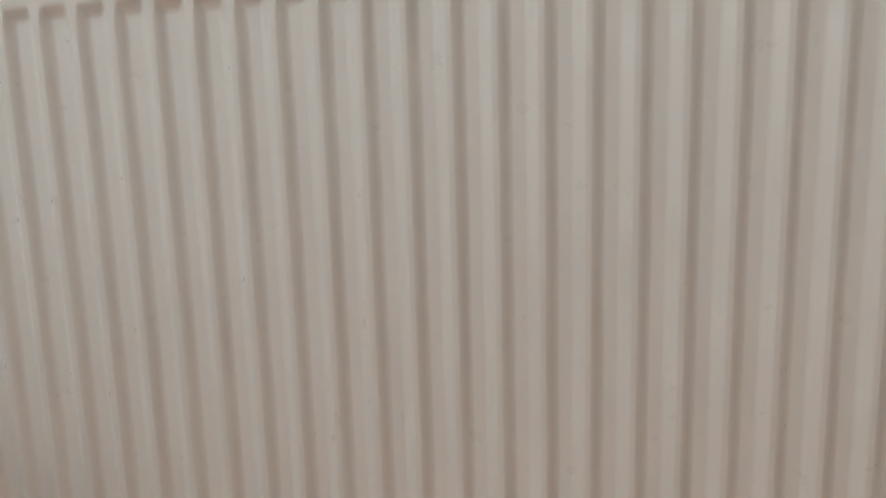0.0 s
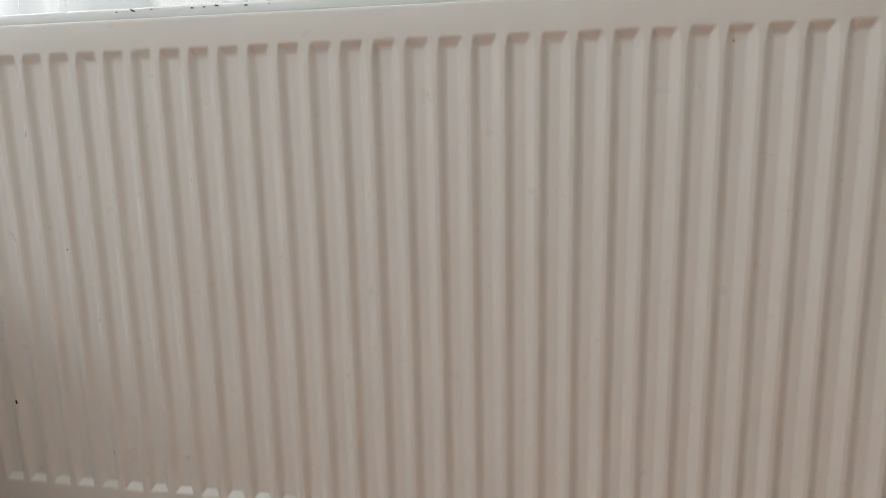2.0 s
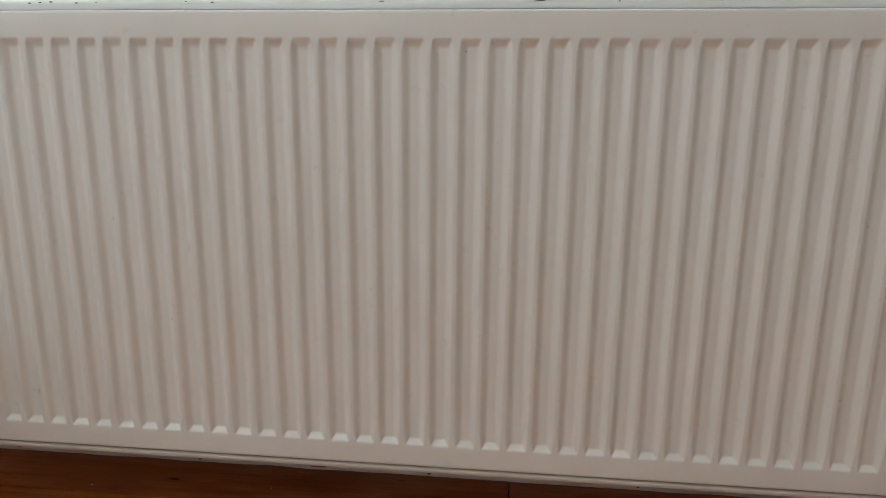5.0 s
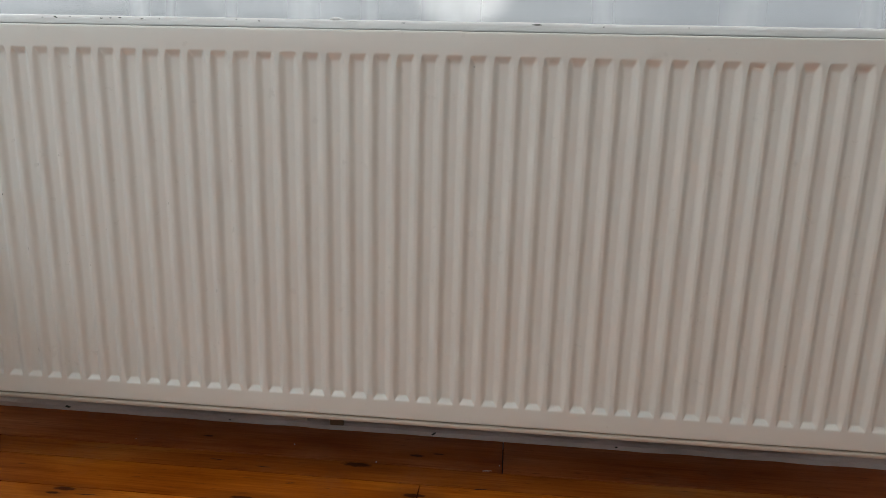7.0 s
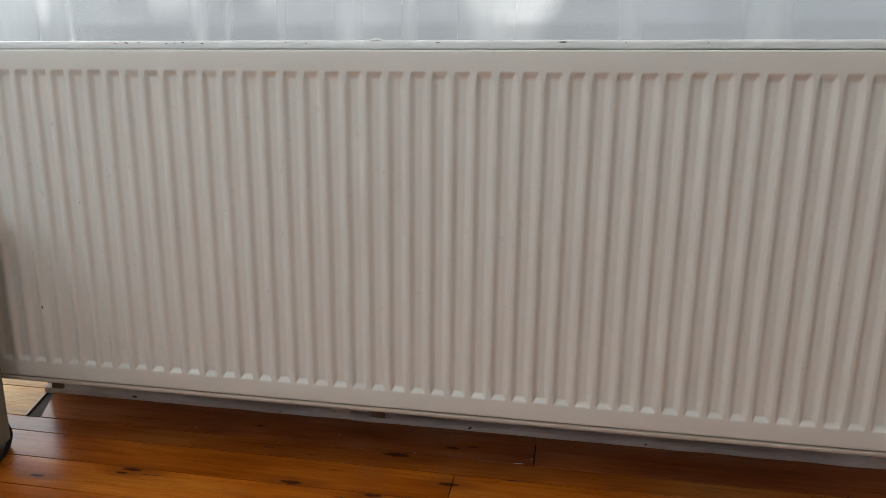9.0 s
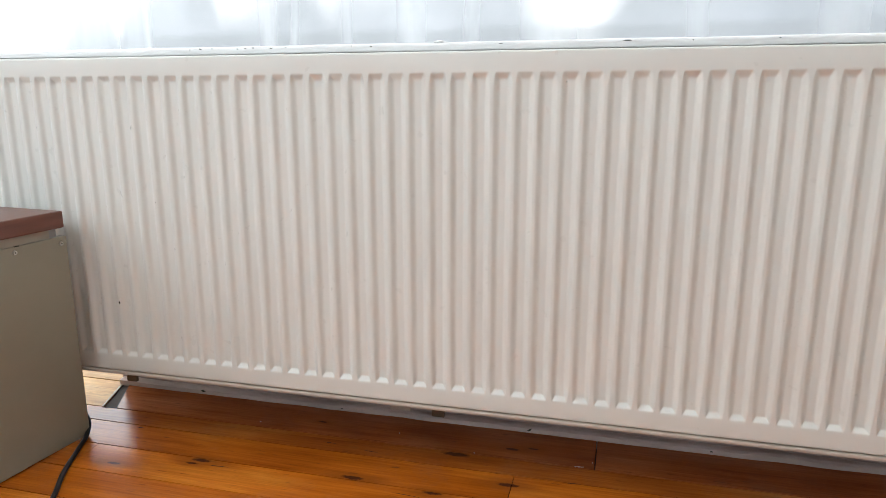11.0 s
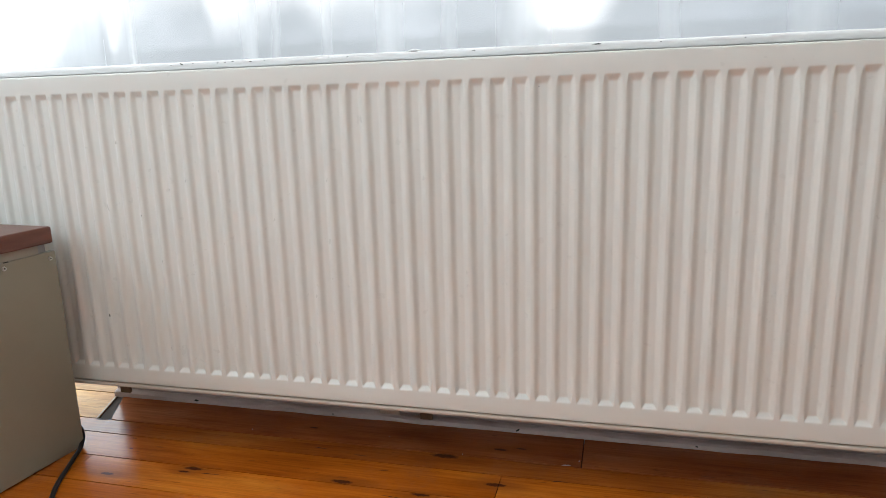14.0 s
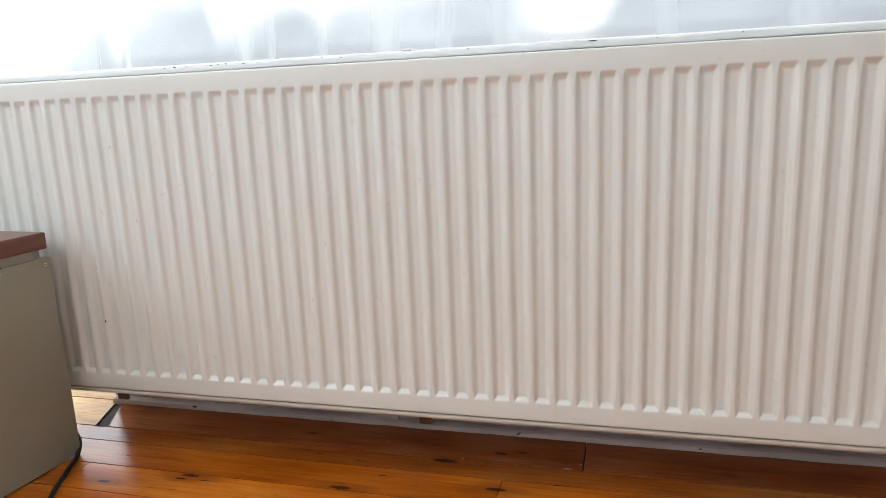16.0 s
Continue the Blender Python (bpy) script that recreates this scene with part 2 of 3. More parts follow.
def distance_glow():
    """Overcast sky over pale grey masses of far buildings and trees, out of focus."""
    m, n, l, b = material("hazy_distance")
    out = n["Material Output"]
    sep = n.new("ShaderNodeSeparateXYZ")
    p = place(n)
    l.new(p, sep.inputs[0])
    x01 = n.new("ShaderNodeMapRange")
    x01.inputs["From Min"].default_value, x01.inputs["From Max"].default_value = -7.0, 5.0
    l.new(sep.outputs["X"], x01.inputs["Value"])
    # height of the skyline and darkness of the masses along the view
    height = ramp(n, l, x01.outputs["Result"], [(0.0, (0, 0, 0)), (0.015, (0.0, 0.0, 0.0)), (0.055, (0.5, 0.5, 0.5)), (0.075, (0.76, 0.76, 0.76)), (0.109, (0.74, 0.74, 0.74)), (0.118, (0.45, 0.45, 0.45)), (0.128, (0.70, 0.70, 0.70)), (0.16, (0.78, 0.78, 0.78)), (0.215, (0.82, 0.82, 0.82)), (0.228, (0.60, 0.58, 0.58)),
                  (0.25, (0.62, 0.62, 0.62)), (0.31, (0.74, 0.74, 0.74)), (0.335, (0.60, 0.60, 0.60)), (0.36, (0.70, 0.70, 0.70)), (0.49, (0.80, 0.80, 0.80)), (0.535, (0.34, 0.34, 0.34)), (0.558, (0.34, 0.34, 0.34)), (0.60, (0.8, 0.8, 0.8)), (1.0, (0.95, 0.95, 0.95))])
    wob = math_node(n, l, "MULTIPLY", math_node(n, l, "SUBTRACT", noise_tex(n, l, 1.6, 3, p), 0.5), 0.35)
    level = math_node(n, l, "ADD", math_node(n, l, "MULTIPLY", height, 1.75), math_node(n, l, "ADD", wob, 0.02))
    under = n.new("ShaderNodeMapRange")
    under.interpolation_type = "SMOOTHSTEP"
    under.inputs["From Min"].default_value, under.inputs["From Max"].default_value = -0.34, 0.30
    l.new(math_node(n, l, "SUBTRACT", level, math_node(n, l, "SUBTRACT", sep.outputs["Z"], 0.3)), under.inputs["Value"])
    tone = ramp(n, l, noise_tex(n, l, 0.9, 4, p), [(0.3, (0.41, 0.443, 0.475)), (0.7, (0.55, 0.588, 0.630))])
    zenith = n.new("ShaderNodeMapRange")
    zenith.inputs["From Min"].default_value, zenith.inputs["From Max"].default_value = 1.5, 9.0
    l.new(sep.outputs["Z"], zenith.inputs["Value"])
    open_sky = mix(n, l, zenith.outputs["Result"], (0.96, 0.98, 1.00), (1.13, 1.16, 1.19))
    band = n.new("ShaderNodeMapRange")
    band.interpolation_type = "SMOOTHSTEP"
    band.inputs["From Min"].default_value, band.inputs["From Max"].default_value = 1.20, 1.08
    l.new(math_node(n, l, "ADD", sep.outputs["Z"], math_node(n, l, "MULTIPLY", wob, 0.3)), band.inputs["Value"])
    tone = mix(n, l, 1.0, tone, ramp(n, l, x01.outputs["Result"], [(0.60, (1, 1, 1)), (0.72, (0.8, 0.81, 0.83))]), "MULTIPLY")
    far = mix(n, l, under.outputs["Result"], open_sky, tone)
    col = mix(n, l, math_node(n, l, "MULTIPLY", band.outputs["Result"], 0.55), far, (0.28, 0.30, 0.32))
    e = n.new("ShaderNodeEmission")
    l.new(col, e.inputs["Color"])
    e.inputs["Strength"].default_value = 1.18
    l.new(e.outputs[0], out.inputs["Surface"])
    return m


DISTANCE = distance_glow()


# ---- mesh helpers ----
def box_mesh(bm, x0, x1, y0, y1, z0, z1, bevel=0.0, segments=2):
    made = bmesh.ops.create_cube(bm, size=1.0, matrix=Matrix.Translation(((x0 + x1) / 2, (y0 + y1) / 2, (z0 + z1) / 2)) @ Matrix.Diagonal((x1 - x0, y1 - y0, z1 - z0, 1)))
    if bevel:
        edges = {e for v in made["verts"] for e in v.link_edges}
        bmesh.ops.bevel(bm, geom=list(edges), offset=bevel, segments=segments, affect="EDGES", profile=0.6)
    return bm


def box(*a, **k):
    return box_mesh(bmesh.new(), *a, **k)


def tube(bm, a, b, r, sides=20, r2=None):
    a, b = Vector(a), Vector(b)
    turn = (b - a).to_track_quat("Z", "Y").to_matrix().to_4x4()
    bmesh.ops.create_cone(bm, cap_ends=True, segments=sides, radius1=r, radius2=r if r2 is None else r2, depth=(b - a).length,
                          matrix=Matrix.Translation((a + b) / 2) @ turn)
    return bm


def part(name, bm, mat, parent=None, label="", smooth=False):
    """One mesh object, under its thing or part."""
    me = bpy.data.meshes.new(name)
    bm.to_mesh(me)
    bm.free()
    me.materials.append(mat)
    if smooth:
        me.shade_smooth()
    ob = new(name, me)
    ob.parent = parent
    return tagged(ob, label) if label else ob


def thing(name, label, category, m=Matrix(), group=""):
    ob = new(name)
    ob.empty_display_size = 0.05
    ob.matrix_world = m
    return tagged(ob, label, category, group)


def structure(name, bm, mat, label, category):
    return tagged(part(name, bm, mat), label, category, kind="structure")


# ---- the room's shell ----
XL, XR, YB, TOP = -2.40, 3.60, -2.30, 2.45      # side wall, far side, back wall, ceiling
FACE = 0.187                                   # face of the wall under the window
CORNER = -0.978                                # where that wall ends at the balcony door

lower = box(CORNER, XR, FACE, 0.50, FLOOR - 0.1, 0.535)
structure("wall_north", lower, SHADED_PLASTER, "painted wall under the window behind the radiator", "wall")
structure("wall_north_pier", box(1.15, XR, FACE, 0.50, 0.535, TOP), WALL, "painted wall beside the window", "wall")
structure("wall_north_lintel", box(XL, 1.15, FACE, 0.50, 2.08, TOP), WALL, "painted wall over window and balcony door", "wall")
structure("wall_north_end", box(XL - 0.2, -1.88, FACE, 0.50, FLOOR - 0.1, 2.08), WALL, "painted wall beside the balcony door", "wall")
structure("wall_east", box(XR, XR + 0.2, YB, 0.50, FLOOR - 0.1, TOP), WALL, "plain painted side wall", "wall")
west = box(XL - 0.2, XL, YB, -2.17, FLOOR - 0.1, TOP)
box_mesh(west, XL - 0.2, XL, -0.83, FACE, FLOOR - 0.1, TOP)
box_mesh(west, XL - 0.2, XL, -2.17, -0.83, FLOOR - 0.1, 0.95)
box_mesh(west, XL - 0.2, XL, -2.17, -0.83, 2.21, TOP)
structure("wall_west", west, WALL, "painted side wall with a window opening", "wall")
south = box(XL - 0.2, -1.88, YB - 0.2, YB, FLOOR - 0.1, TOP)
box_mesh(south, -0.42, XR + 0.2, YB - 0.2, YB, FLOOR - 0.1, TOP)
box_mesh(south, -1.88, -0.42, YB - 0.2, YB, FLOOR - 0.1, 1.1)
box_mesh(south, -1.88, -0.42, YB - 0.2, YB, 2.36, TOP)
structure("wall_south", south, WALL, "painted back wall with an added light opening", "wall")
structure("ceiling", box(XL - 0.2, XR + 0.2, YB - 0.2, 0.50, TOP, TOP + 0.15), CEILING, "plain white painted ceiling", "ceiling")

# rough plaster strip along the foot of the wall
strip = bmesh.new()
random.seed(4)
cols = 140
prev = None
for i in range(cols + 1):
    x = CORNER + 0.004 + (XR - CORNER - 0.01) * (i / cols) ** 1.25
    up = 0.0120 + 0.0028 * noise.noise((x * 9, 0, 0)) + 0.002 * noise.noise((x * 40, 3, 0))
    out = 0.016 + 0.003 * noise.noise((x * 14, 7, 0))
    ring = [strip.verts.new(c) for c in ((x, FACE - out, FLOOR - 0.002), (x, FACE - out, FLOOR + up - 0.003), (x, FACE - out + 0.005, FLOOR + up), (x, FACE + 0.004, FLOOR + up + 0.001))]
    if prev:
        for j in range(3):
            strip.faces.new((prev[j], ring[j], ring[j + 1], prev[j + 1]))
    prev = ring
structure("baseboard", strip, FOOT, "uneven grey-white plaster strip at the wall foot", "baseboard")

backdrop = bmesh.new()
backdrop.faces.new([backdrop.verts.new(c) for c in ((-26, 6, -6), (22, 6, -6), (22, 6, 16), (-26, 6, 16))])
structure("backdrop", backdrop, DISTANCE, "hazy bright sky over pale grey distance", "backdrop")

# window frame behind the curtain
window = tagged(thing("window_1", "white window frame behind a sheer curtain", "window"), kind="structure")
part("bottom_rail", box(CORNER, 1.15, 0.37, 0.43, 0.552, 0.575, bevel=0.006), SILL, window)

# ---- window sill ----
sill = tagged(thing("window_sill", "white gloss-painted window sill with chipped front edge over the radiator", "window sill"), kind="structure")
bm = bmesh.new()
sx0, sx1, sections = -1.17, 1.15, 160
prev = None
for i in range(sections + 1):
    x = sx0 + (sx1 - sx0) * i / sections
    w = 0.0008 * noise.noise((x * 7, 1, 0)) + 0.0004 * noise.noise((x * 33, 5, 0))
    prof = ((0.36, 0.5464), (0.0215, 0.5464 + w), (0.0190, 0.5472 + w), (0.0185, 0.5484 + w), (0.0185, 0.5490 + w), (0.0185, 0.5545 + w), (0.0189, 0.5562 + w), (0.0200, 0.5580 + w), (0.0220, 0.5594 + w), (0.0250, 0.5603 + w), (0.0285, 0.5606 + w), (0.36, 0.5616))
    ring = [bm.verts.new((x, y, z)) for y, z in prof]
    if prev:
        for j in range(len(prof)):
            bm.faces.new((prev[j], prev[(j + 1) % len(prof)], ring[(j + 1) % len(prof)], ring[j]))
    else:
        bm.faces.new(ring[::-1])
    prev = ring
bm.faces.new(prev)
board = part("board", bm, SILL, sill, smooth=True)
for poly in board.data.polygons:
    poly.use_smooth = abs(poly.normal.y) > 0.05 and abs(poly.normal.x) < 0.5


def flake(length, height, seed):
    """A thin ragged patch, facing -y."""
    rnd = random.Random(seed)
    bm = bmesh.new()
    pts = []
    for k in range(10):
        a = k / 10 * math.tau
        s = 0.6 + 0.5 * rnd.random()
        pts.append((math.cos(a) * length / 2 * s, math.sin(a) * height / 2 * s))
    front = [bm.verts.new((x, -0.0004, z)) for x, z in pts]
    back = [bm.verts.new((x, 0.0012, z)) for x, z in pts]
    bm.faces.new(front)
    for k in range(10):
        bm.faces.new((front[k], back[k], back[(k + 1) % 10], front[(k + 1) % 10]))
    bmesh.ops.recalc_face_normals(bm, faces=bm.faces)
    return bm


for k, (x, ln, ht) in enumerate(((-0.627, 0.004, 0.0016), (-0.607, 0.009, 0.0028), (-0.585, 0.003, 0.0014), (-0.537, 0.007, 0.002), (-0.523, 0.006, 0.0018), (-0.509, 0.005, 0.0022),
                                 (-0.476, 0.006, 0.002), (-0.450, 0.004, 0.0012), (-0.336, 0.003, 0.0014), (-0.303, 0.005, 0.002), (-0.097, 0.008, 0.0016), (0.086, 0.018, 0.0024), (0.175, 0.004, 0.0018), (0.287, 0.004, 0.0014))):
    c = part("paint_chip", flake(ln * 0.85, ht * 0.75, k), CHIP, sill, "dark spot where paint has chipped off")
    c.location = (x, 0.0186, 0.5558 + 0.0006 * (k % 3))
    c.rotation_euler = (0.0, 0.5 if x == -0.607 else 0.0, 0)
lump = bmesh.new()
bmesh.ops.create_icosphere(lump, subdivisions=3, radius=1.0)
for v in lump.verts:
    v.co *= 1 + 0.25 * noise.noise(v.co * 2.3)
    v.co = Vector((v.co.x * 0.011, v.co.y * 0.007, max(v.co.z, -0.2) * 0.0034))
bump_ob = part("paint_lump", lump, SILL, sill, "hardened drip of white paint", smooth=True)
bump_ob.location = (-0.194, 0.0275, 0.5600)

# ---- sheer curtain ----
line = []
x = -1.85
while x < 1.12:
    line.append((x, 0.240 + 0.010 * math.sin(x * 31) + 0.005 * math.sin(x * 71 + 1) + 0.012 * noise.noise((x * 5, 2, 0))))
    x += 0.006
rows = (0.5625, 0.60, 0.66, 0.8, 1.1, 1.6, 2.06)
verts, faces = [], []
for z in rows:
    for i, (px, py) in enumerate(line):
        verts.append((px + 0.004 * math.sin(z * 6 + i * 0.01), py + 0.006 * math.sin(z * 9 + i * 0.05) * (z - 0.56), z))
m = len(line)
for r in range(len(rows) - 1):
    for i in range(m - 1):
        faces.append((r * m + i, r * m + i + 1, (r + 1) * m + i + 1, (r + 1) * m + i))
me = bpy.data.meshes.new("curtain")
me.from_pydata(verts, [], faces)
me.materials.append(VOILE)
me.shade_smooth()
tagged(new("curtain", me), "sheer white voile curtain hanging in folds before the window", "curtain")

# ---- radiator ----
radiator = thing("radiator", "white enamelled steel panel radiator with vertical grooves under the sill", "radiator", Matrix.Translation((0, 0, FLOOR)))
RX0, RX1, RZ0, RZ1 = -1.155, 0.640, -0.0315, 0.5455
GROOVES = range(-34, 19)
HALF_OUT, HALF_IN, DEEP = 0.0128, 0.0044, 0.0066
GC = 0.0102                                     # groove centre from its index line


def smooth_step(a):
    a = min(max(a, 0.0), 1.0)
    return a * a * (3 - 2 * a)


def soft_ramp(a):
    """A straight ramp with tight curves at its ends."""
    a = min(max(a, 0.0), 1.0)
    return 0.72 * a + 0.28 * smooth_step(a)


def soft_min(a, b, k):
    """The lesser of two slopes, with the crease between them rounded."""
    h = max(k - abs(a - b), 0.0) / k
    return max(min(a, b) - h * h * k / 4, 0.0)


def groove_depth(u, z):
    """Depth of the pressing at u from a groove's centre line."""
    near_end = 1 - smooth_step((min(0.514 - z, z) - 0.004) / 0.016)
    outer = HALF_OUT + 0.0020 * (1 - near_end)
    inner = HALF_IN + 0.0013 * near_end
    a = min(max((outer - abs(u)) / (outer - inner), 0.0), 1.0)
    sx = 0.35 * a + 0.65 * smooth_step(a)
    st = soft_ramp((0.5142 - z) / 0.0112)
    sb = soft_ramp((z + 0.0008) / 0.0088)
    return DEEP * soft_min(soft_min(sx, st, 0.45), sb, 0.15)


us = [k * 0.00056 for k in range(-28, 29)]
xs = [(RX0 + 0.006, None)]
for g in GROOVES:
    xs += [(g * PITCH + GC + u, u) for u in us]
xs.append((RX1 - 0.006, None))
zs = [RZ0 + 0.004, -0.006, -0.002, 0.0, 0.0015, 0.003, 0.0045, 0.006, 0.0070, 0.0080, 0.0090, 0.010, 0.012, 0.018, 0.026, 0.034, 0.045, 0.06, 0.15, 0.25, 0.35, 0.45, 0.47, 0.48, 0.488, 0.495, 0.5, 0.502, 0.504, 0.506, 0.508, 0.510, 0.512, 0.514, 0.516, 0.522, RZ1 - 0.004]
bm = bmesh.new()
grid = []
for z in zs:
    grid.append([bm.verts.new((x, groove_depth(u, z) if u is not None else 0.0, z - FLOOR)) for x, u in xs])
for r in range(len(zs) - 1):
    for c in range(len(xs) - 1):
        bm.faces.new((grid[r][c], grid[r][c + 1], grid[r + 1][c + 1], grid[r + 1][c]))
# rolled rim down to the back of the panel
rim = grid[0] + [row[-1] for row in grid[1:]] + grid[-1][-2::-1] + [row[0] for row in grid[-2:0:-1]]
cx, cz = (RX0 + RX1) / 2, (RZ0 + RZ1) / 2 - FLOOR
for out, y in ((0.0022, 0.0003), (0.0034, 0.0010), (0.0039, 0.0022), (0.0040, 0.012)):
    nxt = []
    for v in (grid[0] + [row[-1] for row in grid[1:]] + grid[-1][-2::-1] + [row[0] for row in grid[-2:0:-1]]):
        x, z = v.co.x, v.co.z
        ex = -out if abs(x - (RX0 + 0.006)) < 1e-6 else (out if abs(x - (RX1 - 0.006)) < 1e-6 else 0)
        ez = -out if abs(z - (RZ0 + 0.004 - FLOOR)) < 1e-6 else (out if abs(z - (RZ1 - 0.004 - FLOOR)) < 1e-6 else 0)
        nxt.append(bm.verts.new((x + ex, y, z + ez)))
    for i in range(len(rim)):
        j = (i + 1) % len(rim)
        bm.faces.new((rim[i], nxt[i], nxt[j], rim[j]))
    rim = nxt
bmesh.ops.recalc_face_normals(bm, faces=bm.faces)
part("front_panel", bm, ENAMEL, radiator, smooth=True)
Z = -FLOOR
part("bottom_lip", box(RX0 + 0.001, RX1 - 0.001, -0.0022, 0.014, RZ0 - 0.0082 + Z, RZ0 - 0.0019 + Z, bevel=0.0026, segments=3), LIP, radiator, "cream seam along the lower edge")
part("back_panel", box(RX0, RX1, 0.088, 0.100, RZ0 + Z, RZ1 - 0.004 + Z, bevel=0.004), ENAMEL, radiator)
part("side_cover", box(RX0 - 0.001, RX0 + 0.004, 0.010, 0.092, RZ0 + 0.004 + Z, RZ1 - 0.002 + Z, bevel=0.0015), ENAMEL, radiator)
part("side_cover", box(RX1 - 0.004, RX1 + 0.001, 0.010, 0.092, RZ0 + 0.004 + Z, RZ1 - 0.002 + Z, bevel=0.0015), ENAMEL, radiator)
grille = bmesh.new()
for k in range(60):
    x = RX0 + 0.02 + k * (RX1 - RX0 - 0.04) / 59
    box_mesh(grille, x - 0.004, x + 0.004, 0.014, 0.087, RZ1 - 0.008 + Z, RZ1 - 0.006 + Z)
part("top_grille", grille, ENAMEL, radiator)
for k, (x, z, ln, ht) in enumerate(((0.0035, 0.4995, 0.0015, 0.0019), (-0.8055, 0.104, 0.0024, 0.0062), (-0.708, 0.296, 0.0014, 0.0018))):
    s = part("paint_speck", flake(ln, ht, 40 + k), CHIP, radiator, "tiny dark speck")
    g = min((x - (i * PITCH + GC) for i in GROOVES), key=abs)
    s.location = (x, groove_depth(g, z) - 0.0005, z + Z)
# brackets that hold it to the wall; feet visible underneath
for bx, mat, wide in ((-0.219, DARK_CLIP, 0.012), (-0.292, CREAM, 0.020), (-0.883, DARK_CLIP, 0.012)):
    bm = box(bx - wide, bx + wide, 0.101, 0.108, RZ0 - (0.068 if mat is CREAM else 0.0725) + Z, RZ0 + 0.06 + Z, bevel=0.0015)
    box_mesh(bm, bx - wide * 0.8, bx + wide * 0.8, 0.108, FACE, RZ0 - 0.045 + Z, RZ0 - 0.035 + Z, bevel=0.0015)
    part("bracket", bm, mat, radiator, "cream plastic wall bracket" if mat is CREAM else "brown clip under the panel")
valve = part("valve", tube(bmesh.new(), (0.669, 0.050, -0.052 + Z), (0.669, 0.050, 0.002 + Z), 0.0165, 24), ENAMEL, radiator, "white radiator valve")
part("valve_cap", tube(bmesh.new(), (0.669, 0.050, 0.004 + Z), (0.669, 0.050, 0.036 + Z), 0.0145, 24, 0.0125), ENAMEL, valve)
part("collar", tube(bmesh.new(), (0.669, 0.050, -0.020 + Z), (0.669, 0.050, -0.008 + Z), 0.0185, 12), ENAMEL, valve)
part("tail_pipe", tube(bmesh.new(), (0.636, 0.050, -0.014 + Z), (0.669, 0.050, -0.014 + Z), 0.009, 18), ENAMEL, valve)
part("pipe", tube(tube(bmesh.new(), (0.669, 0.050, -0.050 + Z), (0.669, 0.050, -0.068 + Z), 0.0085, 18), (0.669, 0.050, -0.062 + Z), (0.669, FACE + 0.01, -0.062 + Z), 0.0085, 18), ENAMEL, valve)

# ---- cabinet beside the radiator ----
CAB = Matrix.Translation((-0.868, -0.062, FLOOR)) @ Matrix.Rotation(radians(-5.0), 4, "Z")
cabinet = thing("cabinet", "low olive-grey cabinet with a red-brown wooden top on the floor", "cabinet", CAB)
cw, cd = 0.46, 0.42
part("body", box(-cw + 0.01, -0.0140, -cd + 0.01, -0.026, 0.006, 0.404, bevel=0.002), EDGE, cabinet)
part("top_rail", box(-0.0138, -0.0035, -cd + 0.004, -0.012, 0.380, 0.404, bevel=0.0012), LIT_RAIL, cabinet, "olive rail under the top in a lit tone")
side = part("side_panel", box(-0.0135, 0.0, -cd, 0.019, 0.003, 0.388, bevel=0.0022), PANEL, cabinet, "olive-grey side panel fixed with screws")
part("side_panel", box(-cw, -cw + 0.012, -cd, 0.0, 0.003, 0.391, bevel=0.0022), PANEL, cabinet)
part("corner_post", box(-0.0340, -0.0060, -0.0120, 0.0040, 0.006, 0.404, bevel=0.001), NECK, cabinet, "blue-grey corner post")
part("tabletop", box(-cw - 0.008, 0.009, -cd - 0.008, 0.010, 0.4042, 0.4345, bevel=0.0035), LAMINATE, cabinet, "red-brown wood laminate top")
for y, z in ((-0.084, 0.378), (0.006, 0.3755), (-0.36, 0.378)):
    bm = tube(bmesh.new(), (-0.0005, y, z), (0.0022, y, z), 0.0042, 20, 0.0034)
    head = part("screw", bm, SCREW, side, "zinc screw")
    part("screw_slot", tube(bmesh.new(), (0.0018, y, z), (0.0026, y, z), 0.0014, 6), CHIP, head)
part("edge_chip", box(-0.0020, 0.0004, -0.083, -0.074, 0.3868, 0.3884, bevel=0.0004), CHIP, side, "dark chip on the panel edge")
part("hinge_mark", box(-0.001, 0.0012, -0.187, -0.183, 0.094, 0.099, bevel=0.0006), CHIP, side, "small dark dent")

# ---- power cord ----
curve = bpy.data.curves.new("power_cord", "CURVE")
curve.dimensions, curve.bevel_depth, curve.bevel_resolution, curve.resolution_u = "3D", 0.0042, 4, 10
spl = curve.splines.new("BEZIER")
pts = ((-0.905, -0.020, FLOOR + 0.040), (-0.876, -0.034, FLOOR + 0.022), (-0.866, -0.050, FLOOR + 0.009), (-0.842, -0.100, FLOOR + 0.0045), (-0.807, -0.172, FLOOR + 0.0045), (-0.758, -0.255, FLOOR + 0.0045), (-0.72, -0.40, FLOOR + 0.0045), (-0.78, -0.62, FLOOR + 0.0045))
spl.bezier_points.add(len(pts) - 1)
for bp, co in zip(spl.bezier_points, pts):
    bp.co = co
    bp.handle_left_type = bp.handle_right_type = "AUTO"
tmp = bpy.data.objects.new("tmp", curve)
scene.collection.objects.link(tmp)
dg = bpy.context.evaluated_depsgraph_get()
cord_mesh = bpy.data.meshes.new_from_object(tmp.evaluated_get(dg))
bpy.data.objects.remove(tmp)
cord_mesh.materials.clear()
cord_mesh.materials.append(RUBBER)
cord_mesh.shade_smooth()
tagged(new("power_cord", cord_mesh), "black rubber power cord lying on the floorboards beside the cabinet", "cord")

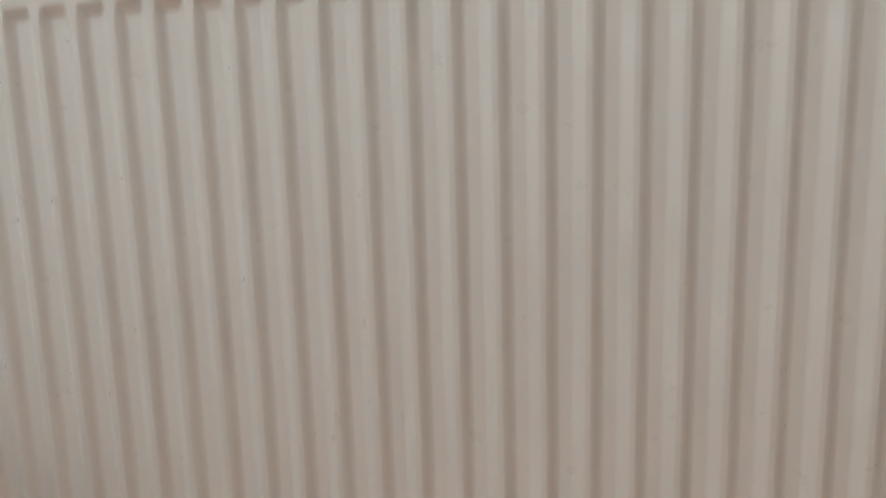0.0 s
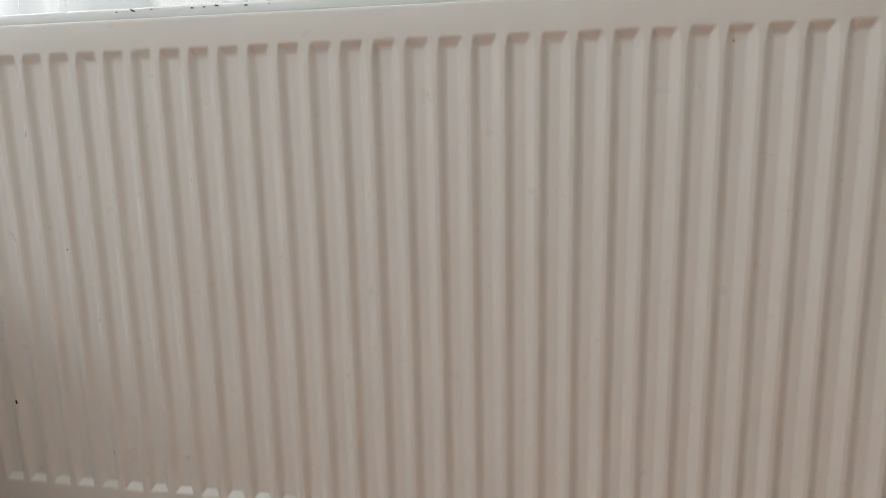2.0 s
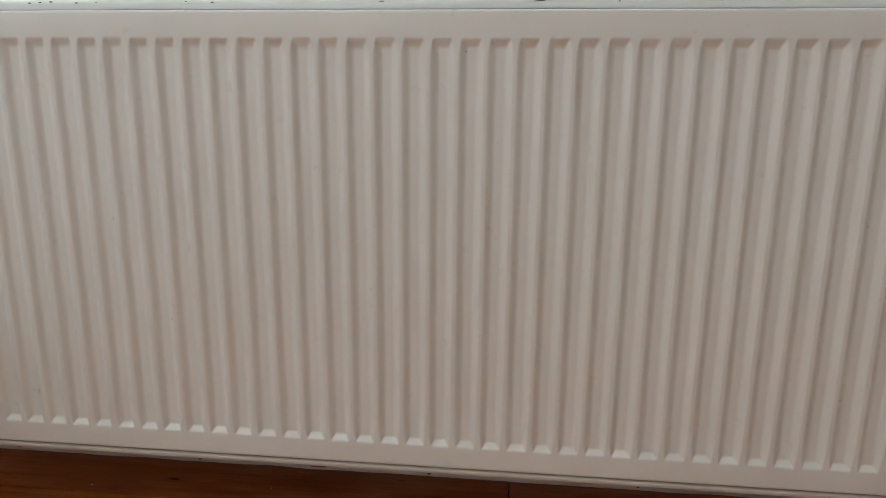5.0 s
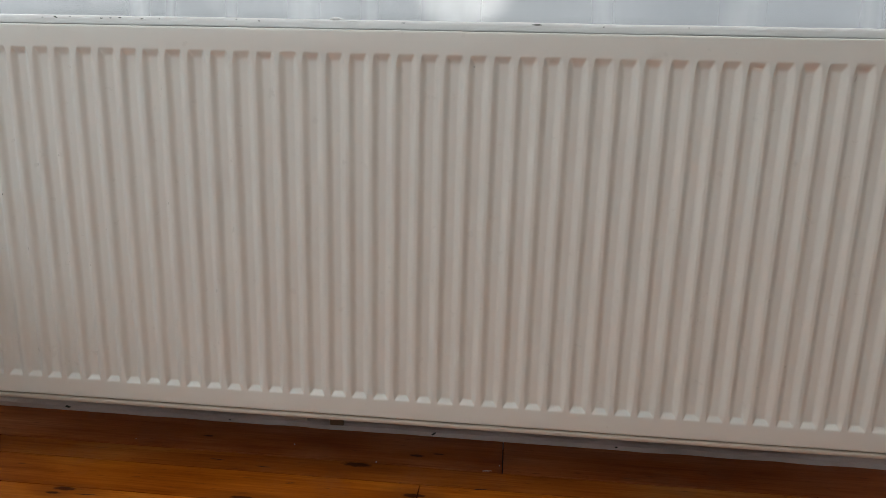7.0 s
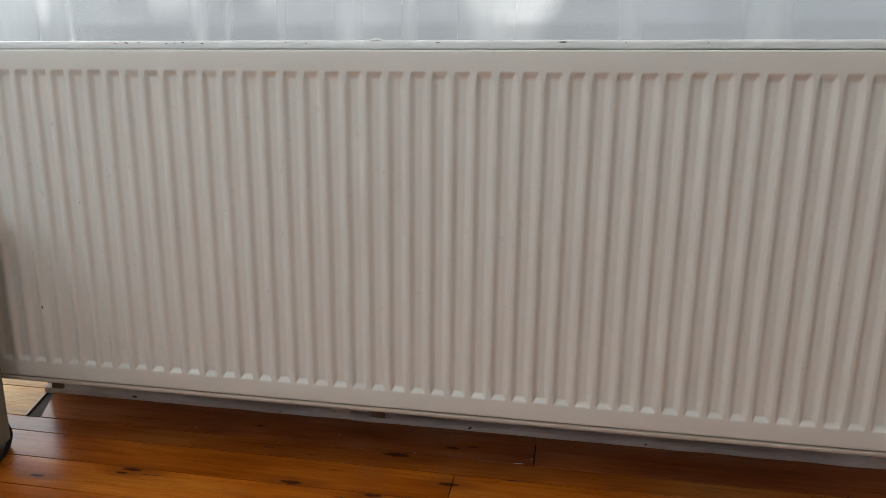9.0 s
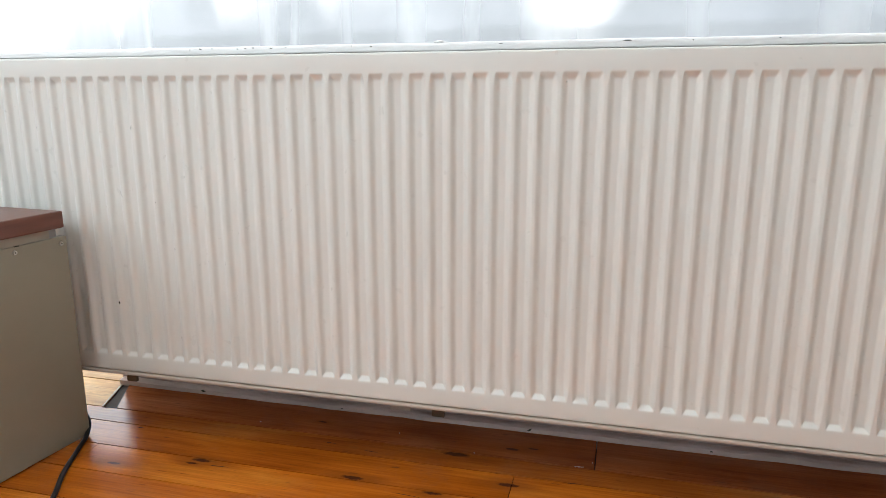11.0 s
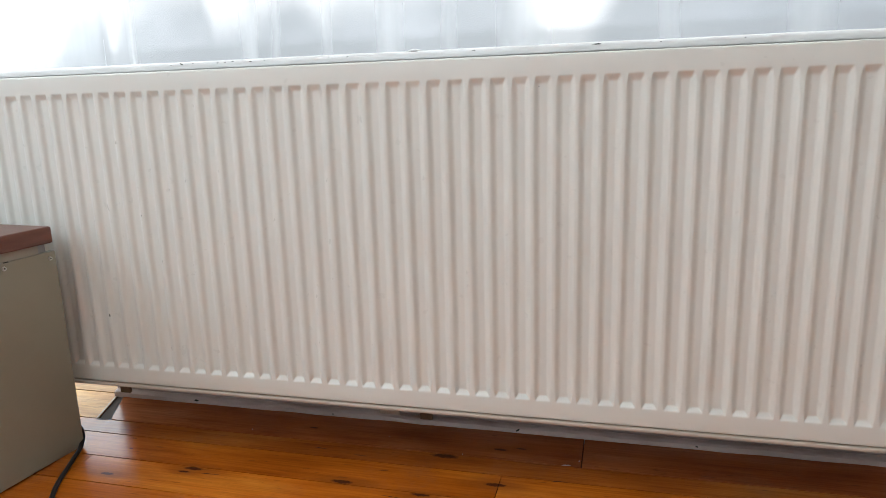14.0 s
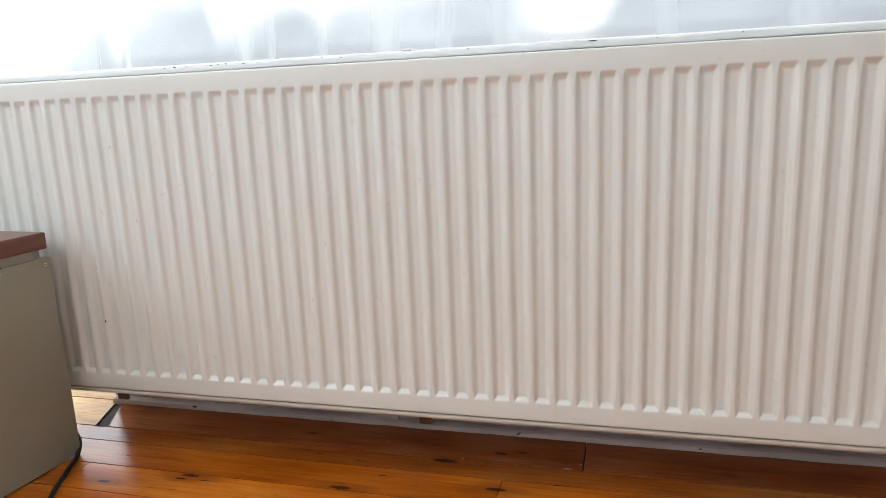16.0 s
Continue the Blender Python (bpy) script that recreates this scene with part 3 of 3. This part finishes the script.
# ---- floor ----
floor = structure("floor", box(XL - 0.2, XR + 0.2, YB - 0.2, 0.50, FLOOR - 0.12, FLOOR - 0.024), MORTAR, "worn varnished orange-brown pine floorboards", "floor")


def plank(poly, drop=0.0, mat=PINE):
    """One board from its outline (counter-clockwise), with eased edges."""
    n = len(poly)
    cx, cy = sum(p[0] for p in poly) / n, sum(p[1] for p in poly) / n
    top, mid, low = [], [], []
    for x, y in poly:
        dx, dy = (1 if x < cx else -1), (1 if y < cy else -1)
        top.append((x + dx * 0.0008, y + dy * 0.0013, FLOOR - drop))
        mid.append((x + dx * 0.0006, y + dy * 0.0013, FLOOR - drop - 0.0012))
        low.append((x + dx * 0.0006, y + dy * 0.0013, FLOOR - 0.0235))
    faces = [tuple(range(n))]
    for i in range(n):
        j = (i + 1) % n
        faces += [(i + n, j + n, j, i), (i + 2 * n, j + 2 * n, j + n, i + n)]
    me = bpy.data.meshes.new("plank")
    me.from_pydata(top + mid + low, [], faces)
    me.materials.append(mat)
    ob = new("plank", me)
    ob.parent = floor
    return ob


def rect(x0, x1, y0, y1):
    return ((x0, y0), (x1, y0), (x1, y1), (x0, y1))


random.seed(11)
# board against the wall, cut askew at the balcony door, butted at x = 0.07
plank(((-0.899, 0.0665), (0.0700, 0.0665), (0.0700, 0.20), (-0.966, 0.20)), 0.0, STAINED_SHADED_PINE)
plank(rect(0.0704, 1.9, 0.0665, 0.20), 0.0004, STAINED_SHADED_PINE)
plank(rect(1.9, XR, 0.0665, 0.20))
plank(((XL, 0.0665), (-0.932, 0.0665), (-0.976, 0.187), (XL, 0.187)), 0.0005, WORN_LIT_PINE)
plank(rect(XL, CORNER - 0.001, 0.187, 0.275), 0.0, WORN_LIT_PINE)
plank(rect(XL, CORNER - 0.001, 0.275, 0.38), 0.001, WORN_LIT_PINE)
plank(rect(XL, CORNER - 0.001, 0.38, 0.50), 0.0, WORN_LIT_PINE)
edges = [0.0655, 0.0135, -0.068, -0.150, -0.232]
while edges[-1] > YB:
    edges.append(edges[-1] - random.uniform(0.075, 0.095))
for r in range(len(edges) - 1):
    y1, y0 = edges[r], edges[r + 1]
    if r == 0:
        cuts = [XL, 0.52, XR]
    elif r == 1:
        cuts = [XL, -0.061, 1.6, XR]
    else:
        cuts, x = [XL], XL + random.uniform(0.9, 2.2)
        while x < XR - 0.4:
            cuts.append(x)
            x += random.uniform(1.2, 2.4)
        cuts.append(XR)
    for a, b in zip(cuts, cuts[1:]):
        plank(rect(a, b, y0, y1), random.uniform(0, 0.0004), SHADED_PINE if r == 0 else PINE if y1 > -0.9 else LOW_BOUNCE_PINE)
# filler in the skew gap
gap = bmesh.new()
low = [gap.verts.new((x, y, FLOOR - 0.020)) for x, y in ((-0.984, 0.20), (-0.934, 0.0665), (-0.897, 0.0665), (-0.962, 0.20))]
high = [gap.verts.new((x, y, FLOOR - 0.0045)) for x, y in ((-0.982, 0.20), (-0.932, 0.0670), (-0.899, 0.0670), (-0.964, 0.20))]
gap.faces.new(high)
for i in range(4):
    gap.faces.new((low[i], low[(i + 1) % 4], high[(i + 1) % 4], high[i]))
part("gap_filler", gap, GREY, floor, "grey filler in the gap between boards")
# pale raw edge along the skew cut, nail heads, splinters and flecks of paint
edge = bmesh.new()
a, b = Vector((-0.9760, 0.186, 0)), Vector((-0.9330, 0.068, 0))
side_way = Vector((-(b - a).y, (b - a).x, 0)).normalized()
steps = 14
rail = []
for i in range(steps + 1):
    c = a.lerp(b, i / steps)
    w = 0.0022 + 0.0012 * noise.noise((i * 0.9, 4, 0))
    rail.append([edge.verts.new((c + side_way * d).to_tuple()[:2] + (FLOOR + h,)) for d, h in ((-w, 0.0002), (-w, -0.006), (w, 0.0002), (w, 0.0006))])
for p, q in zip(rail, rail[1:]):
    edge.faces.new((p[0], q[0], q[3], p[3]))
    edge.faces.new((p[1], q[1], q[0], p[0]))
    edge.faces.new((p[3], q[3], q[2], p[2]))
part("raw_edge", edge, PALE, floor, "pale raw wood along a sawn board end")


def sliver(x0, y0, x1, y1, width, height, mat, name, label=""):
    """A low spindle-shaped piece lying on the boards."""
    bm = bmesh.new()
    p, q = Vector((x0, y0, FLOOR)), Vector((x1, y1, FLOOR))
    n = Vector((-(q - p).y, (q - p).x, 0)).normalized()
    tip = [bm.verts.new(v) for v in (p, q)]
    mid = [bm.verts.new(p.lerp(q, f) + n * s * width / 2 + Vector((0, 0, h))) for f, s, h in ((0.3, -1, 0), (0.72, -0.8, 0), (0.72, 0.8, 0), (0.3, 1, 0), (0.45, 0, height))]
    for u, v in ((tip[0], mid[0]), (mid[0], mid[1]), (mid[1], tip[1]), (tip[1], mid[2]), (mid[2], mid[3]), (mid[3], tip[0])):
        bm.faces.new((u, v, mid[4]))
    bmesh.ops.recalc_face_normals(bm, faces=bm.faces)
    return part(name, bm, mat, floor, label)


sliver(0.034, 0.0675, 0.054, 0.0705, 0.0013, 0.0008, FLECK, "splinter", "pale splinter by a butt joint")
for x0, y0, x1, y1, w in ((0.020, 0.0120, 0.052, 0.0142, 0.0024), (-0.930, 0.0600, -0.900, 0.0660, 0.0026), (-0.585, -0.0860, -0.545, -0.0835, 0.0020), (-0.275, -0.0130, -0.258, -0.0095, 0.0024),
                          (-0.800, 0.0040, -0.785, 0.0050, 0.0026), (-0.775, -0.0330, -0.765, -0.0320, 0.0024), (-0.340, 0.0300, -0.310, 0.0290, 0.0018), (-0.425, 0.0420, -0.395, 0.0400, 0.0022), (-0.250, -0.0860, -0.190, -0.0900, 0.0016)):
    sliver(x0, y0, x1, y1, w, 0.0004, CRACK, "crack", "short dark crack in a board")
for x, y in ((-0.578, 0.085), (-0.297, 0.108), (-0.143, 0.0705), (0.0655, 0.088)):
    part("paint_fleck", tube(bmesh.new(), (x, y, FLOOR - 0.001), (x, y, FLOOR + 0.0006), 0.0011, 7, 0.0007), FLECK, floor)
base = bpy.data.objects["baseboard"]
for k, (x, z, ln, ht) in enumerate(((-0.056, 0.0075, 0.010, 0.0035), (-0.760, 0.0085, 0.012, 0.005), (0.27, 0.007, 0.006, 0.002), (-0.44, 0.006, 0.005, 0.002))):
    nick = part("plaster_nick", flake(ln, ht, 70 + k), CHIP, base)
    nick.location, nick.rotation_euler = (x, FACE - 0.0195, FLOOR + z), (0, -0.6 if k == 0 else 0.1, 0)
